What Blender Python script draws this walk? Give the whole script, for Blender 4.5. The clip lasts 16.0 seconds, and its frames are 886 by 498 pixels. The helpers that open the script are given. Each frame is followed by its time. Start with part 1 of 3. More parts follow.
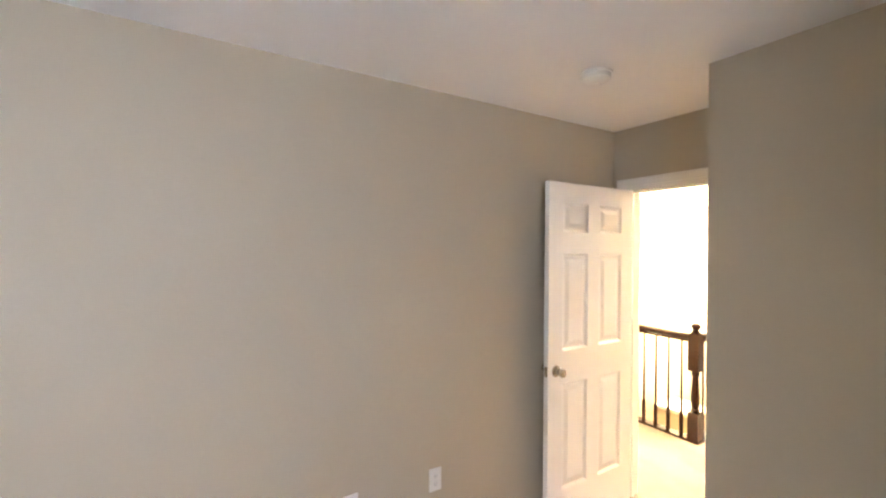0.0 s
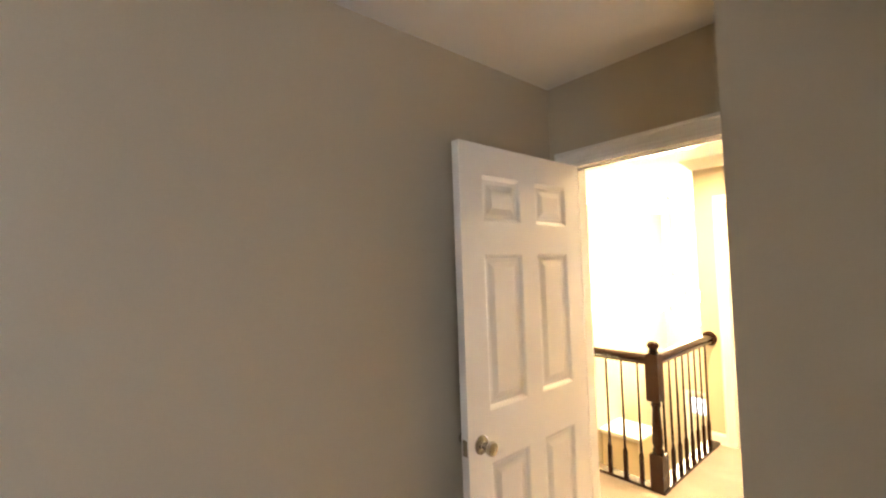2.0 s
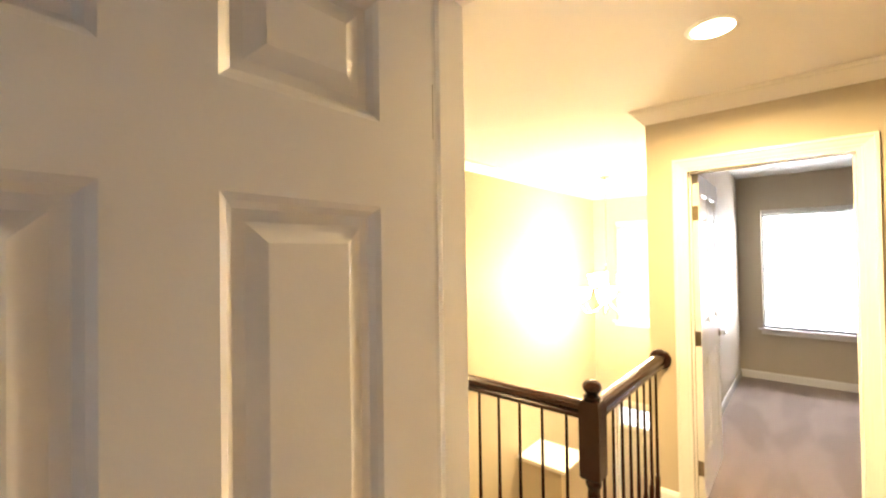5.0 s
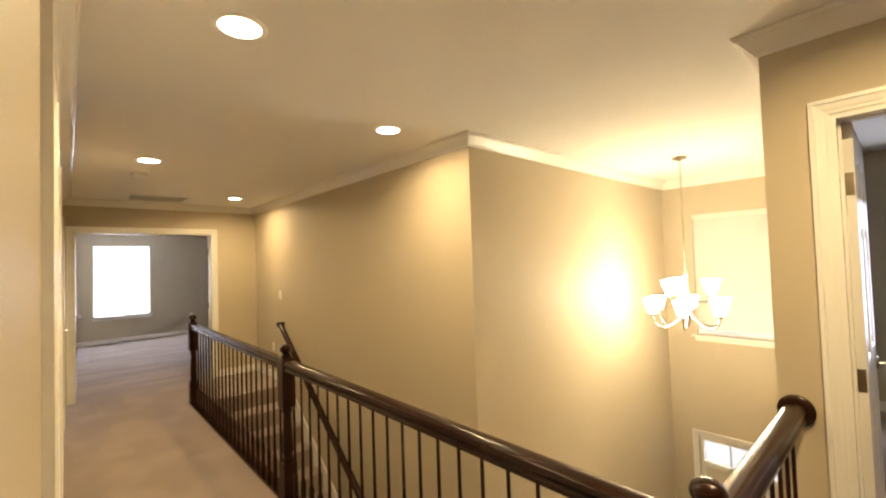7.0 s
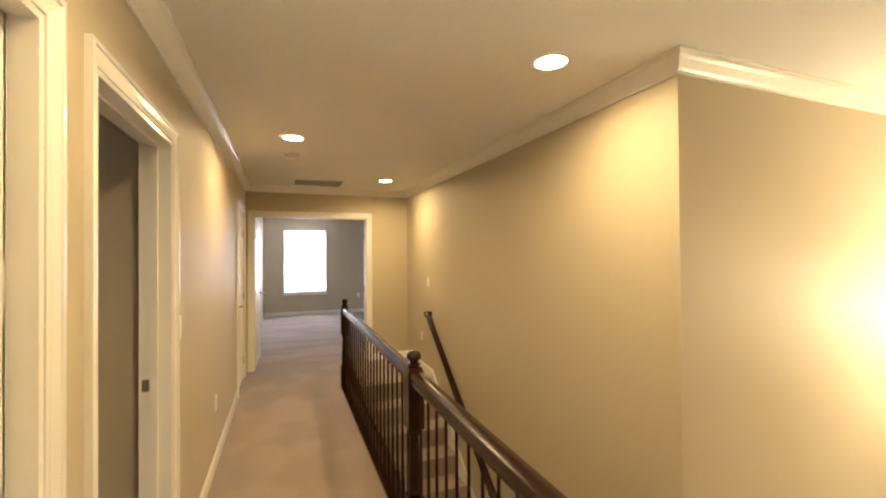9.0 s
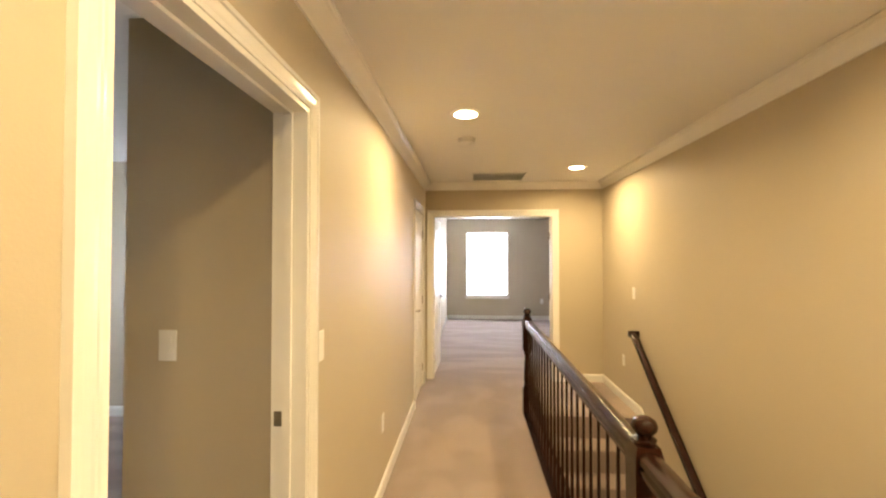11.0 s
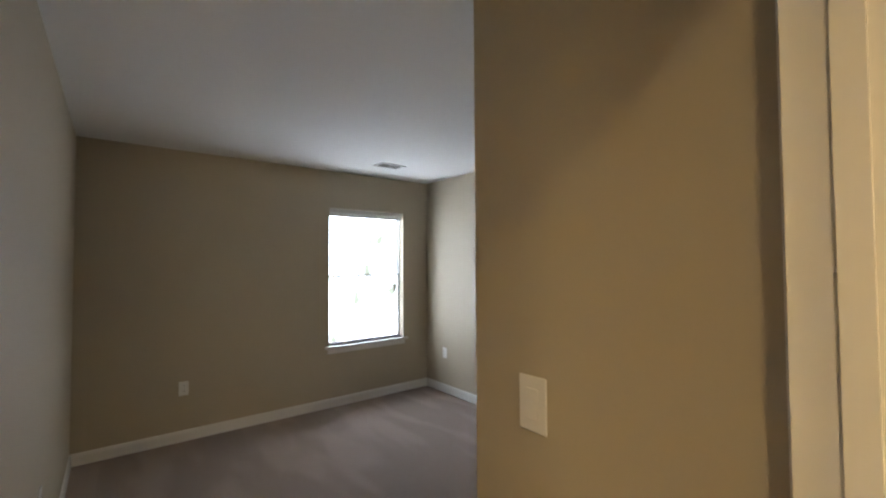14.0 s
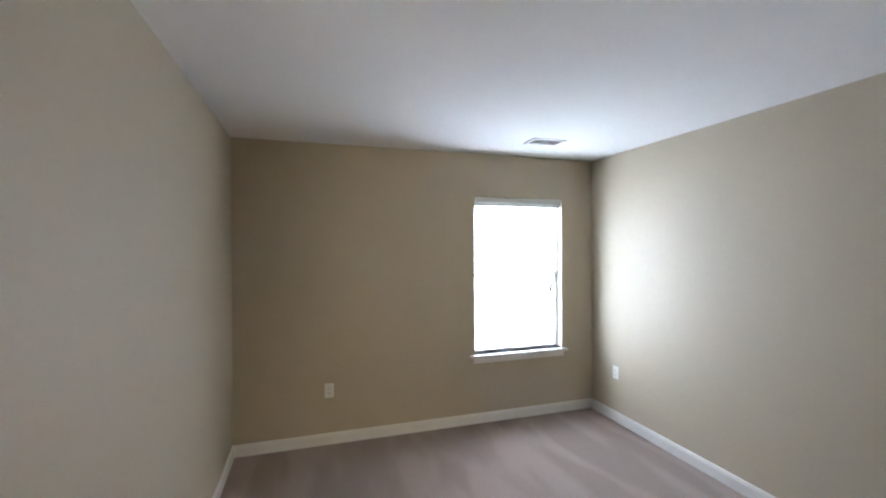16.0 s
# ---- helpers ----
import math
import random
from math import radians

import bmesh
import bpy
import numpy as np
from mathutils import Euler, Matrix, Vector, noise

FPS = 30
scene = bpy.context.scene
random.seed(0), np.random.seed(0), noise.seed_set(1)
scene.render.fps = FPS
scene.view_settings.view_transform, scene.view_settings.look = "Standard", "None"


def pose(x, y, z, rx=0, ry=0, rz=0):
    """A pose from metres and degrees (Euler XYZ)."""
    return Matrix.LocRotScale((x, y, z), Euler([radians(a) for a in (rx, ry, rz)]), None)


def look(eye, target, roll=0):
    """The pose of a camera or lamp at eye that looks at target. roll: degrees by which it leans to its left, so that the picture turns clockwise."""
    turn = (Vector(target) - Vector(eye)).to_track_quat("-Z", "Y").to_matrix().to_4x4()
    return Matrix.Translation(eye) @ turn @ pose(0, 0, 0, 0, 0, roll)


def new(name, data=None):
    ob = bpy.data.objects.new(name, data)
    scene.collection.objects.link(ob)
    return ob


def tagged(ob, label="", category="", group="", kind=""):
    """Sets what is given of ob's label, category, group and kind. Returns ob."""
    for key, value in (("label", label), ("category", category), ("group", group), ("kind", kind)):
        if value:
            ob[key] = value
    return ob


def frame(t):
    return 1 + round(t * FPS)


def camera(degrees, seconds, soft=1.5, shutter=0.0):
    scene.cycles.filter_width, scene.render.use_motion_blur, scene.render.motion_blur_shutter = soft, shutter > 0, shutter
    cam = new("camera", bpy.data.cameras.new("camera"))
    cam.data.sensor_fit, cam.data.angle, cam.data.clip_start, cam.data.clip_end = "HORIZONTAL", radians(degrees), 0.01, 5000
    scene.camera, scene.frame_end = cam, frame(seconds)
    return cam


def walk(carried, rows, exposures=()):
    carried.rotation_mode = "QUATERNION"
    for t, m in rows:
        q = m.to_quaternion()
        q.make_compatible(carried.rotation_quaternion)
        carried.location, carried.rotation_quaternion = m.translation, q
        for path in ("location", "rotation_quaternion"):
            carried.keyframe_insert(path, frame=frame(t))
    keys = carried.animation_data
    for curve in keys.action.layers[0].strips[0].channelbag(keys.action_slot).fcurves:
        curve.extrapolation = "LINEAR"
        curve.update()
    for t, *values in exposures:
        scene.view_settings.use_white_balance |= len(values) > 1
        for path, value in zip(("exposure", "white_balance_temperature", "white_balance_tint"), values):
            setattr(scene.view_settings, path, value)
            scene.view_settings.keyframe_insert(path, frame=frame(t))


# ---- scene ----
cam = camera(93.3, 16.0, soft=2.2)
PATH = [
    (0, (-2.616, -1.703, 1.667), (-1.571, 0.002, 1.657), 0.4),
    (0.5, (-2.463, -1.558, 1.619), (-1.356, 0.107, 1.664), -0.5),
    (1, (-2.259, -1.385, 1.623), (-1.089, 0.236, 1.677), -1.2),
    (1.5, (-2.072, -1.274, 1.625), (-0.861, 0.316, 1.671), -1.1),
    (2, (-1.879, -1.084, 1.598), (-0.584, 0.437, 1.678), -1.9),
    (2.5, (-1.66, -0.968, 1.608), (-0.32, 0.516, 1.638), -0.8),
    (3, (-1.44, -0.842, 1.599), (-0.039, 0.585, 1.622), -1.0),
    (3.5, (-1.242, -0.738, 1.594), (0.218, 0.628, 1.605), -0.4),
    (5.8, (-0.354, -0.324, 1.556), (1.166, 0.975, 1.603), -1.2),
    (6, (-0.294, -0.285, 1.559), (1.214, 1.028, 1.615), -1.7),
    (6.5, (-0.122, -0.198, 1.542), (1.323, 1.184, 1.607), -1.8),
    (7, (0.037, -0.106, 1.542), (1.375, 1.379, 1.604), -1.9),
    (7.5, (0.187, 0.007, 1.555), (1.383, 1.609, 1.608), -1.8),
    (8, (0.316, 0.185, 1.553), (1.359, 1.891, 1.597), -1.5),
    (8.5, (0.412, 0.361, 1.545), (1.285, 2.16, 1.576), -1.1),
    (10.8, (0.586, 1.274, 1.558), (0.563, 3.274, 1.578), 0.4),
    (11, (0.579, 1.334, 1.531), (0.445, 3.329, 1.569), 0.0),
    (11.5, (0.536, 1.501, 1.535), (0.166, 3.466, 1.586), 0.2),
    (12, (0.45, 1.672, 1.541), (-0.162, 3.575, 1.605), 0.4),
    (12.5, (0.357, 1.807, 1.533), (-0.491, 3.616, 1.611), 0.6),
    (13, (0.259, 1.928, 1.522), (-0.843, 3.595, 1.604), 0.6),
    (13.5, (0.152, 2.068, 1.499), (-1.213, 3.528, 1.579), 0.2),
    (14, (0.012, 2.158, 1.494), (-1.558, 3.394, 1.557), -0.3),
    (14.5, (-0.151, 2.266, 1.512), (-1.867, 3.291, 1.558), -0.4),
    (15, (-0.326, 2.363, 1.586), (-2.137, 3.212, 1.593), -0.1),
    (15.5, (-0.477, 2.45, 1.612), (-2.35, 3.152, 1.604), -0.2),
    (16, (-0.606, 2.505, 1.62), (-2.513, 3.106, 1.606), -0.2),
]
walk(cam, [(t, look(e, g, r)) for t, e, g, r in PATH],
     exposures=((0, 3.4, 6350, 9), (0.5, 3.25, 6500, 9), (1.0, 3.1, 6700, 9), (1.5, 2.95, 6900, 9), (2.5, 2.55, 7200, 8), (3.5, 2.25, 7300, 8), (6.0, 1.3, 6700, 8), (7.0, 0.5, 6600, 8),
                (8.5, 0.5, 6700, 8), (11.0, 1.05, 6700, 8), (12.0, 0.95, 6700, 8), (13.0, 0.7, 6700, 8), (13.5, 0.5, 6700, 8), (14.0, 0.4, 6700, 8), (14.5, 0.85, 6600, 8), (15.5, 1.2, 6300, 8), (16, 1.3, 6200, 8)))

# ---- light ----
world = bpy.data.worlds.new("sky")
scene.world = world
world.use_nodes = True
wn = world.node_tree.nodes
sky = wn.new("ShaderNodeTexSky")
sky.sky_type = "NISHITA"
sky.sun_disc = False
sky.sun_elevation = radians(50)
sky.sun_rotation = radians(200)
wn["Background"].inputs[1].default_value = 0.10
world.node_tree.links.new(sky.outputs[0], wn["Background"].inputs[0])

H = 2.46          # ceiling
LOW = -2.72       # foyer floor
WARM = (1.0, 0.725, 0.37)
CAN_W = 15.5
CHANDELIER = 51.0
OUTSIDE = 8.0


# ---- materials ----
def mat(name, base, rough=0.5, metal=0.0, var=0.05, scale=3.0, bump=0.0, bump_scale=200.0, coat=0.0, wear=0.0, rough_var=0.0):
    m = bpy.data.materials.new(name)
    m.use_nodes = True
    nt = m.node_tree
    b = nt.nodes["Principled BSDF"]
    b.inputs["Roughness"].default_value = rough
    b.inputs["Metallic"].default_value = metal
    b.inputs["Coat Weight"].default_value = coat
    tc = nt.nodes.new("ShaderNodeTexCoord")
    n1 = nt.nodes.new("ShaderNodeTexNoise")
    n1.inputs["Scale"].default_value = scale
    n1.inputs["Detail"].default_value = 4
    nt.links.new(tc.outputs["Object"], n1.inputs["Vector"])
    n2 = nt.nodes.new("ShaderNodeTexNoise")
    n2.inputs["Scale"].default_value = bump_scale
    n2.inputs["Detail"].default_value = 3
    nt.links.new(tc.outputs["Object"], n2.inputs["Vector"])
    ramp = nt.nodes.new("ShaderNodeMix")
    ramp.data_type = "RGBA"
    lo = tuple(max(0, c * (1 - var)) for c in base)
    hi = tuple(min(1, c * (1 + var)) for c in base)
    ramp.inputs[6].default_value = (*lo, 1)
    ramp.inputs[7].default_value = (*hi, 1)
    nt.links.new(n1.outputs["Fac"], ramp.inputs[0])
    out = ramp.outputs[2]
    if wear:
        w = nt.nodes.new("ShaderNodeMix")
        w.data_type = "RGBA"
        w.blend_type = "MULTIPLY"
        w.inputs[0].default_value = wear
        nt.links.new(out, w.inputs[6])
        nt.links.new(n2.outputs["Fac"], w.inputs[7])
        out = w.outputs[2]
    nt.links.new(out, b.inputs["Base Color"])
    if rough_var:
        mr = nt.nodes.new("ShaderNodeMapRange")
        mr.inputs[3].default_value = rough - rough_var
        mr.inputs[4].default_value = rough + rough_var
        nt.links.new(n1.outputs["Fac"], mr.inputs[0])
        nt.links.new(mr.outputs[0], b.inputs["Roughness"])
    if bump:
        bn = nt.nodes.new("ShaderNodeBump")
        bn.inputs["Strength"].default_value = bump
        bn.inputs["Distance"].default_value = 0.002
        nt.links.new(n2.outputs["Fac"], bn.inputs["Height"])
        nt.links.new(bn.outputs[0], b.inputs["Normal"])
    return m


def glow(name, color, strength, mottled=False):
    m = bpy.data.materials.new(name)
    m.use_nodes = True
    nt = m.node_tree
    nt.nodes.remove(nt.nodes["Principled BSDF"])
    e = nt.nodes.new("ShaderNodeEmission")
    e.inputs[0].default_value = (*color, 1)
    e.inputs[1].default_value = strength
    if mottled:
        tc = nt.nodes.new("ShaderNodeTexCoord")
        n = nt.nodes.new("ShaderNodeTexNoise")
        n.inputs["Scale"].default_value = 3.6
        n.inputs["Detail"].default_value = 6
        nt.links.new(tc.outputs["Object"], n.inputs["Vector"])
        r = nt.nodes.new("ShaderNodeValToRGB")
        r.color_ramp.elements[0].position = 0.34
        r.color_ramp.elements[0].color = (0.075, 0.088, 0.078, 1)
        r.color_ramp.elements[1].position = 0.50
        r.color_ramp.elements[1].color = (*color, 1)
        nt.links.new(n.outputs["Fac"], r.inputs[0])
        nt.links.new(r.outputs[0], e.inputs[0])
    nt.links.new(e.outputs[0], nt.nodes["Material Output"].inputs[0])
    return m


def carpet_material(name, lanes, low, high):
    """Cut pile; lanes: stretch of the brushed patches left by a vacuum cleaner, low and high: their tone."""
    m = mat(name, (0.342, 0.266, 0.226), 0.95, var=0.10, scale=1.6, bump=1.0, bump_scale=260, wear=0.35)
    nt = m.node_tree
    b = nt.nodes["Principled BSDF"]
    b.inputs["Sheen Weight"].default_value = 0.25
    b.inputs["Specular IOR Level"].default_value = 0.1
    src = b.inputs["Base Color"].links[0].from_socket
    tc = nt.nodes.new("ShaderNodeTexCoord")
    mp = nt.nodes.new("ShaderNodeMapping")
    mp.inputs["Rotation"].default_value = (0, 0, radians(-14))
    nt.links.new(tc.outputs["Object"], mp.inputs[0])
    mp.inputs["Scale"].default_value = lanes
    wv = nt.nodes.new("ShaderNodeTexNoise")
    wv.inputs["Scale"].default_value = 1.5
    wv.inputs["Detail"].default_value = 1.5
    wv.inputs["Distortion"].default_value = 0.25
    nt.links.new(mp.outputs[0], wv.inputs["Vector"])
    rp = nt.nodes.new("ShaderNodeMapRange")
    rp.interpolation_type = "SMOOTHSTEP"
    rp.inputs[1].default_value = 0.44
    rp.inputs[2].default_value = 0.60
    rp.inputs[3].default_value = low
    rp.inputs[4].default_value = high
    nt.links.new(wv.outputs["Fac"], rp.inputs[0])
    mx = nt.nodes.new("ShaderNodeMix")
    mx.data_type = "RGBA"
    mx.blend_type = "MULTIPLY"
    mx.inputs[0].default_value = 1
    nt.links.new(src, mx.inputs[6])
    nt.links.new(rp.outputs[0], mx.inputs[7])
    nt.links.new(mx.outputs[2], b.inputs["Base Color"])
    return m


PAINT = mat("wall paint", (0.492, 0.427, 0.316), 0.58, var=0.03, scale=2.2, bump=0.18, bump_scale=160, rough_var=0.05)
CEIL = mat("ceiling paint", (0.80, 0.79, 0.77), 0.9, var=0.02, scale=2.0, bump=0.25, bump_scale=130)
TRIM = mat("trim paint", (0.80, 0.785, 0.75), 0.26, var=0.02, scale=6.0, bump=0.012, bump_scale=30, rough_var=0.03)
DOORP = mat("door paint", (0.79, 0.775, 0.74), 0.36, var=0.025, scale=5.0, bump=0.10, bump_scale=90, rough_var=0.06)
CARPET = carpet_material("bedroom carpet", (0.6, 2.5, 1), 0.91, 1.15)
HALL_CARPET = carpet_material("hall carpet", (1.7, 1.1, 1), 0.88, 1.04)
WOOD = mat("dark stained wood", (0.020, 0.0066, 0.0036), 0.23, var=0.35, scale=9.0, bump=0.015, bump_scale=40)
WOOD.node_tree.nodes["Principled BSDF"].inputs["Specular IOR Level"].default_value = 0.28
NICKEL = mat("brushed nickel", (0.56, 0.53, 0.49), 0.20, metal=1.0, var=0.05, scale=30, bump=0.03, bump_scale=300)
BRONZE = mat("aged hinge metal", (0.30, 0.25, 0.18), 0.38, metal=1.0, var=0.15, scale=40)
PLASTIC = mat("white plastic", (0.80, 0.79, 0.76), 0.35, var=0.02, scale=20, bump=0.02)
SLOT = mat("slot shade", (0.03, 0.03, 0.03), 0.6, var=0.1)
# shade behind vent slats as a colour; also the grey of the sash latch
GRILLE = mat("grille shade and latch grey", (0.20, 0.18, 0.16), 0.8, var=0.1)
VINYL = mat("window vinyl", (0.80, 0.80, 0.79), 0.4, var=0.02, scale=10)
BLIND = mat("blind slat", (0.66, 0.64, 0.60), 0.5, var=0.03, scale=12)
TILE = mat("foyer hardwood", (0.22, 0.12, 0.06), 0.35, var=0.3, scale=5, bump=0.1)
SIDING = mat("front door paint", (0.62, 0.58, 0.50), 0.4, var=0.03)
LAMP = glow("lamp lens", (1.0, 0.80, 0.52), 22)
SHADE = glow("lit frosted shade", (1.0, 0.81, 0.52), CHANDELIER)
DAY = glow("daylight outside", (0.715, 0.81, 1.0), OUTSIDE * 1.3, mottled=True)
DAYA = glow("daylight side", (0.74, 0.81, 1.0), OUTSIDE * 0.28)
DAYN = glow("daylight end", (0.80, 0.83, 1.0), OUTSIDE * 2.4)
DAYF = glow("daylight front", (0.80, 0.83, 1.0), OUTSIDE * 1.0)
DAYV = glow("daylight behind blind", (0.95, 0.96, 1.0), OUTSIDE * 0.12)
GLASS = bpy.data.materials.new("window glass")
GLASS.use_nodes = True
_g = GLASS.node_tree.nodes["Principled BSDF"]
_g.inputs["Transmission Weight"].default_value = 1
_g.inputs["Roughness"].default_value = 0.0
_g.inputs["IOR"].default_value = 1.0


# ---- mesh helpers ----
def box(bm, x0, y0, z0, x1, y1, z1):
    x0, x1 = sorted((x0, x1))
    y0, y1 = sorted((y0, y1))
    z0, z1 = sorted((z0, z1))
    v = [bm.verts.new(p) for p in ((x0, y0, z0), (x1, y0, z0), (x1, y1, z0), (x0, y1, z0), (x0, y0, z1), (x1, y0, z1), (x1, y1, z1), (x0, y1, z1))]
    for f in ((3, 2, 1, 0), (4, 5, 6, 7), (0, 1, 5, 4), (1, 2, 6, 5), (2, 3, 7, 6), (3, 0, 4, 7)):
        bm.faces.new([v[i] for i in f])
    return v


def boxes(*b):
    bm = bmesh.new()
    for c in b:
        box(bm, *c)
    return bm


def bevelled(x0, y0, z0, x1, y1, z1, r=0.004, seg=2):
    bm = boxes((x0, y0, z0, x1, y1, z1))
    bmesh.ops.bevel(bm, geom=bm.edges[:], offset=r, segments=seg, affect="EDGES", profile=0.5)
    return bm


def prism(bm, profile, place):
    """Sweeps a closed profile of (u, v) between two ends; place(u, v, end) gives the point."""
    a = [bm.verts.new(place(u, v, 0)) for u, v in profile]
    b = [bm.verts.new(place(u, v, 1)) for u, v in profile]
    n = len(profile)
    for i in range(n):
        j = (i + 1) % n
        bm.faces.new((a[i], a[j], b[j], b[i]))
    bm.faces.new(a[::-1])
    bm.faces.new(b)
    return bm


def lathe(bm, rings, sides=20, m=None):
    """Rings of (radius, height) about z; m places it."""
    m = m or Matrix()
    loops = []
    for r, z in rings:
        if r < 1e-5:
            loops.append([bm.verts.new(m @ Vector((0, 0, z)))])
        else:
            loops.append([bm.verts.new(m @ Vector((r * math.cos(2 * math.pi * i / sides), r * math.sin(2 * math.pi * i / sides), z))) for i in range(sides)])
    for a, b in zip(loops, loops[1:]):
        for i in range(sides):
            j = (i + 1) % sides
            q = [a[i % len(a)], a[j % len(a)], b[j % len(b)], b[i % len(b)]]
            q = list(dict.fromkeys(q))
            if len(q) > 2:
                bm.faces.new(q)
    return bm


def tube(bm, pts, r, sides=10):
    pts = [Vector(p) for p in pts]
    loops = []
    for i, p in enumerate(pts):
        d = (pts[min(i + 1, len(pts) - 1)] - pts[max(i - 1, 0)]).normalized()
        q = d.to_track_quat("Z", "Y").to_matrix()
        loops.append([bm.verts.new(p + q @ Vector((r * math.cos(2 * math.pi * k / sides), r * math.sin(2 * math.pi * k / sides), 0))) for k in range(sides)])
    for a, b in zip(loops, loops[1:]):
        for k in range(sides):
            bm.faces.new((a[k], a[(k + 1) % sides], b[(k + 1) % sides], b[k]))
    bm.faces.new(loops[0][::-1])
    bm.faces.new(loops[-1])
    return bm


def mesh_of(name, bm, material, smooth=False):
    bmesh.ops.recalc_face_normals(bm, faces=bm.faces[:])
    me = bpy.data.meshes.new(name)
    bm.to_mesh(me)
    bm.free()
    me.materials.append(material)
    if smooth:
        for p in me.polygons:
            p.use_smooth = True
        me.set_sharp_from_angle(angle=radians(40))
    return me


def part(name, bm, material, parent, label="", smooth=False):
    ob = new(name, mesh_of(name, bm, material, smooth))
    ob.parent = parent
    return tagged(ob, label)


def solid(name, bm, material, label, category, kind="structure", smooth=False, group=""):
    return tagged(new(name, mesh_of(name, bm, material, smooth)), label, category, group, kind)


def thing(name, m, label, category, group="", kind=""):
    ob = new(name)
    ob.matrix_basis = m
    return tagged(ob, label, category, group, kind)


# ---- structure: walls ----
def wall(name, axis, c0, c1, a0, a1, z0, z1, holes=(), label="greige painted drywall wall"):
    """A wall slab between c0 and c1 across, from a0 to a1 along; holes are (a0, a1, z0, z1)."""
    bm = bmesh.new()

    def seg(p, q, r, s):
        if q - p > 1e-4 and s - r > 1e-4:
            box(bm, *((c0, p, r, c1, q, s) if axis == "y" else (p, c0, r, q, c1, s)))
    at = a0
    for h0, h1, b0, b1 in sorted(holes):
        seg(at, h0, z0, z1)
        seg(h0, h1, z0, b0)
        seg(h0, h1, b1, z1)
        at = h1
    seg(at, a1, z0, z1)
    return solid(name, bm, PAINT, label, "wall")


DH = 2.062       # door openings
A0, A1 = -0.70, 0.037        # bedroom A door along y
K0, K1 = 1.07, 1.69         # hall closet door
B0, B1 = 1.950, 2.787       # bedroom B door
E0, E1 = 5.60, 6.36         # end door of the hall
C0, C1 = -0.69, 0.075       # bedroom C door
D0, D1 = 0.085, 1.605       # double door along x
YN = 6.61                   # end wall of the hall
XS = 2.20                   # stair wall
YS = 1.985                  # foyer side wall
XF = 5.75                   # front wall
XC = 2.24
WA = (-3.75, -2.85, 0.62, 2.08)
WB = (3.925, 4.835, 0.625, 2.070)
WC = (-0.95, -0.07, 0.62, 2.05)
WD = (0.457, 1.48, 0.578, 2.14)
WF = (0.80, 1.66, 0.56, 2.02)

wall("wall_hall_west", "y", -0.12, 0.0, -3.0, YN, 0, H, [(A0, A1, 0, DH), (K0, K1, 0, DH), (B0, B1, 0, DH), (E0, E1, 0, DH)], "tan painted hall wall with four doorways")
wall("wall_hall_end", "x", YN, YN + 0.12, -0.12, XS, 0, H, [(D0, D1, 0, DH)], "tan painted end wall with double doorway")
wall("wall_stair", "y", XS, XS + 0.12, YS + 0.12, YN + 0.12, LOW, H, label="tan painted wall beside the stairs")
wall("wall_foyer_side", "x", YS, YS + 0.12, XS, XF, LOW, H, label="tall tan foyer wall lit by chandelier")
wall("wall_front", "y", XF, XF + 0.16, -3.0, YS + 0.12, -0.30, H, [(WC[0], WC[1], WC[2], WC[3]), (WF[0], WF[1], WF[2], WF[3])], "painted front wall with two windows")
wall("wall_front_lower", "y", XF, XF + 0.16, -3.0, YS + 0.12, LOW, -0.30, [(0.80, 1.70, LOW, -0.66)], "tan foyer wall with entry door")
wall("wall_hall_east", "y", XC, XC + 0.12, -3.0, 0.165, 0, H, [(C0, C1, 0, DH)], "tan painted hall wall with bedroom doorway")
wall("wall_bedroom_c_north", "x", 0.165, 0.285, XC, XF, LOW, H, label="painted wall between bedroom and foyer")
wall("wall_south", "x", -3.12, -3.0, -4.35, XF + 0.16, 0, H, [WA], "greige painted wall with bedroom window")
wall("wall_bedroom_a_north", "x", 0.135, 0.255, -4.15, -0.12, 0, H, label="long greige painted bedroom wall")
wall("wall_bedroom_west", "y", -4.27, -4.15, -3.0, 5.30, 0, H, [(WB[0], WB[1], WB[2], WB[3])], "greige bedroom wall with windows")
wall("wall_closet_a", "x", -0.885, -0.765, -0.71, -0.12, 0, H, label="greige wall beside bedroom entry")
wall("wall_closet_a_front", "y", -0.71, -0.60, -3.0, -0.885, 0, H, label="greige closet wall in bedroom")
wall("wall_bedroom_b_south", "x", 1.80, 1.922, -4.15, -0.12, 0, H, label="greige painted bedroom side wall")
wall("wall_bedroom_b_north", "x", 5.18, 5.30, -4.15, -0.12, 0, H, label="greige painted bedroom wall near window")
wall("wall_bedroom_b_entry", "x", 2.86, 2.98, -0.75, -0.12, 0, H, label="short entry wall with light switch")
wall("wall_bedroom_b_closet", "y", -0.75, -0.63, 2.98, 5.18, 0, H, label="greige closet wall in bedroom")
wall("wall_bedroom_d_far", "x", 11.70, 11.86, -0.5, 4.4, 0, H, [(WD[0], WD[1], WD[2], WD[3])], "grey painted far bedroom wall with window")
wall("wall_bedroom_d_west", "y", -0.14, -0.02, YN + 0.12, 11.70, 0, H)
wall("wall_bedroom_d_east", "y", 4.2, 4.32, YN + 0.12, 11.70, 0, H)
wall("wall_bedroom_d_south", "x", YN, YN + 0.12, XS + 0.12, 4.32, 0, H)
wall("wall_below_hall", "y", 0.98, 1.075, 0.195, 5.48, LOW, -0.26)
wall("wall_below_rail", "x", 0.10, 0.195, 0.98, XC, LOW, -0.26)
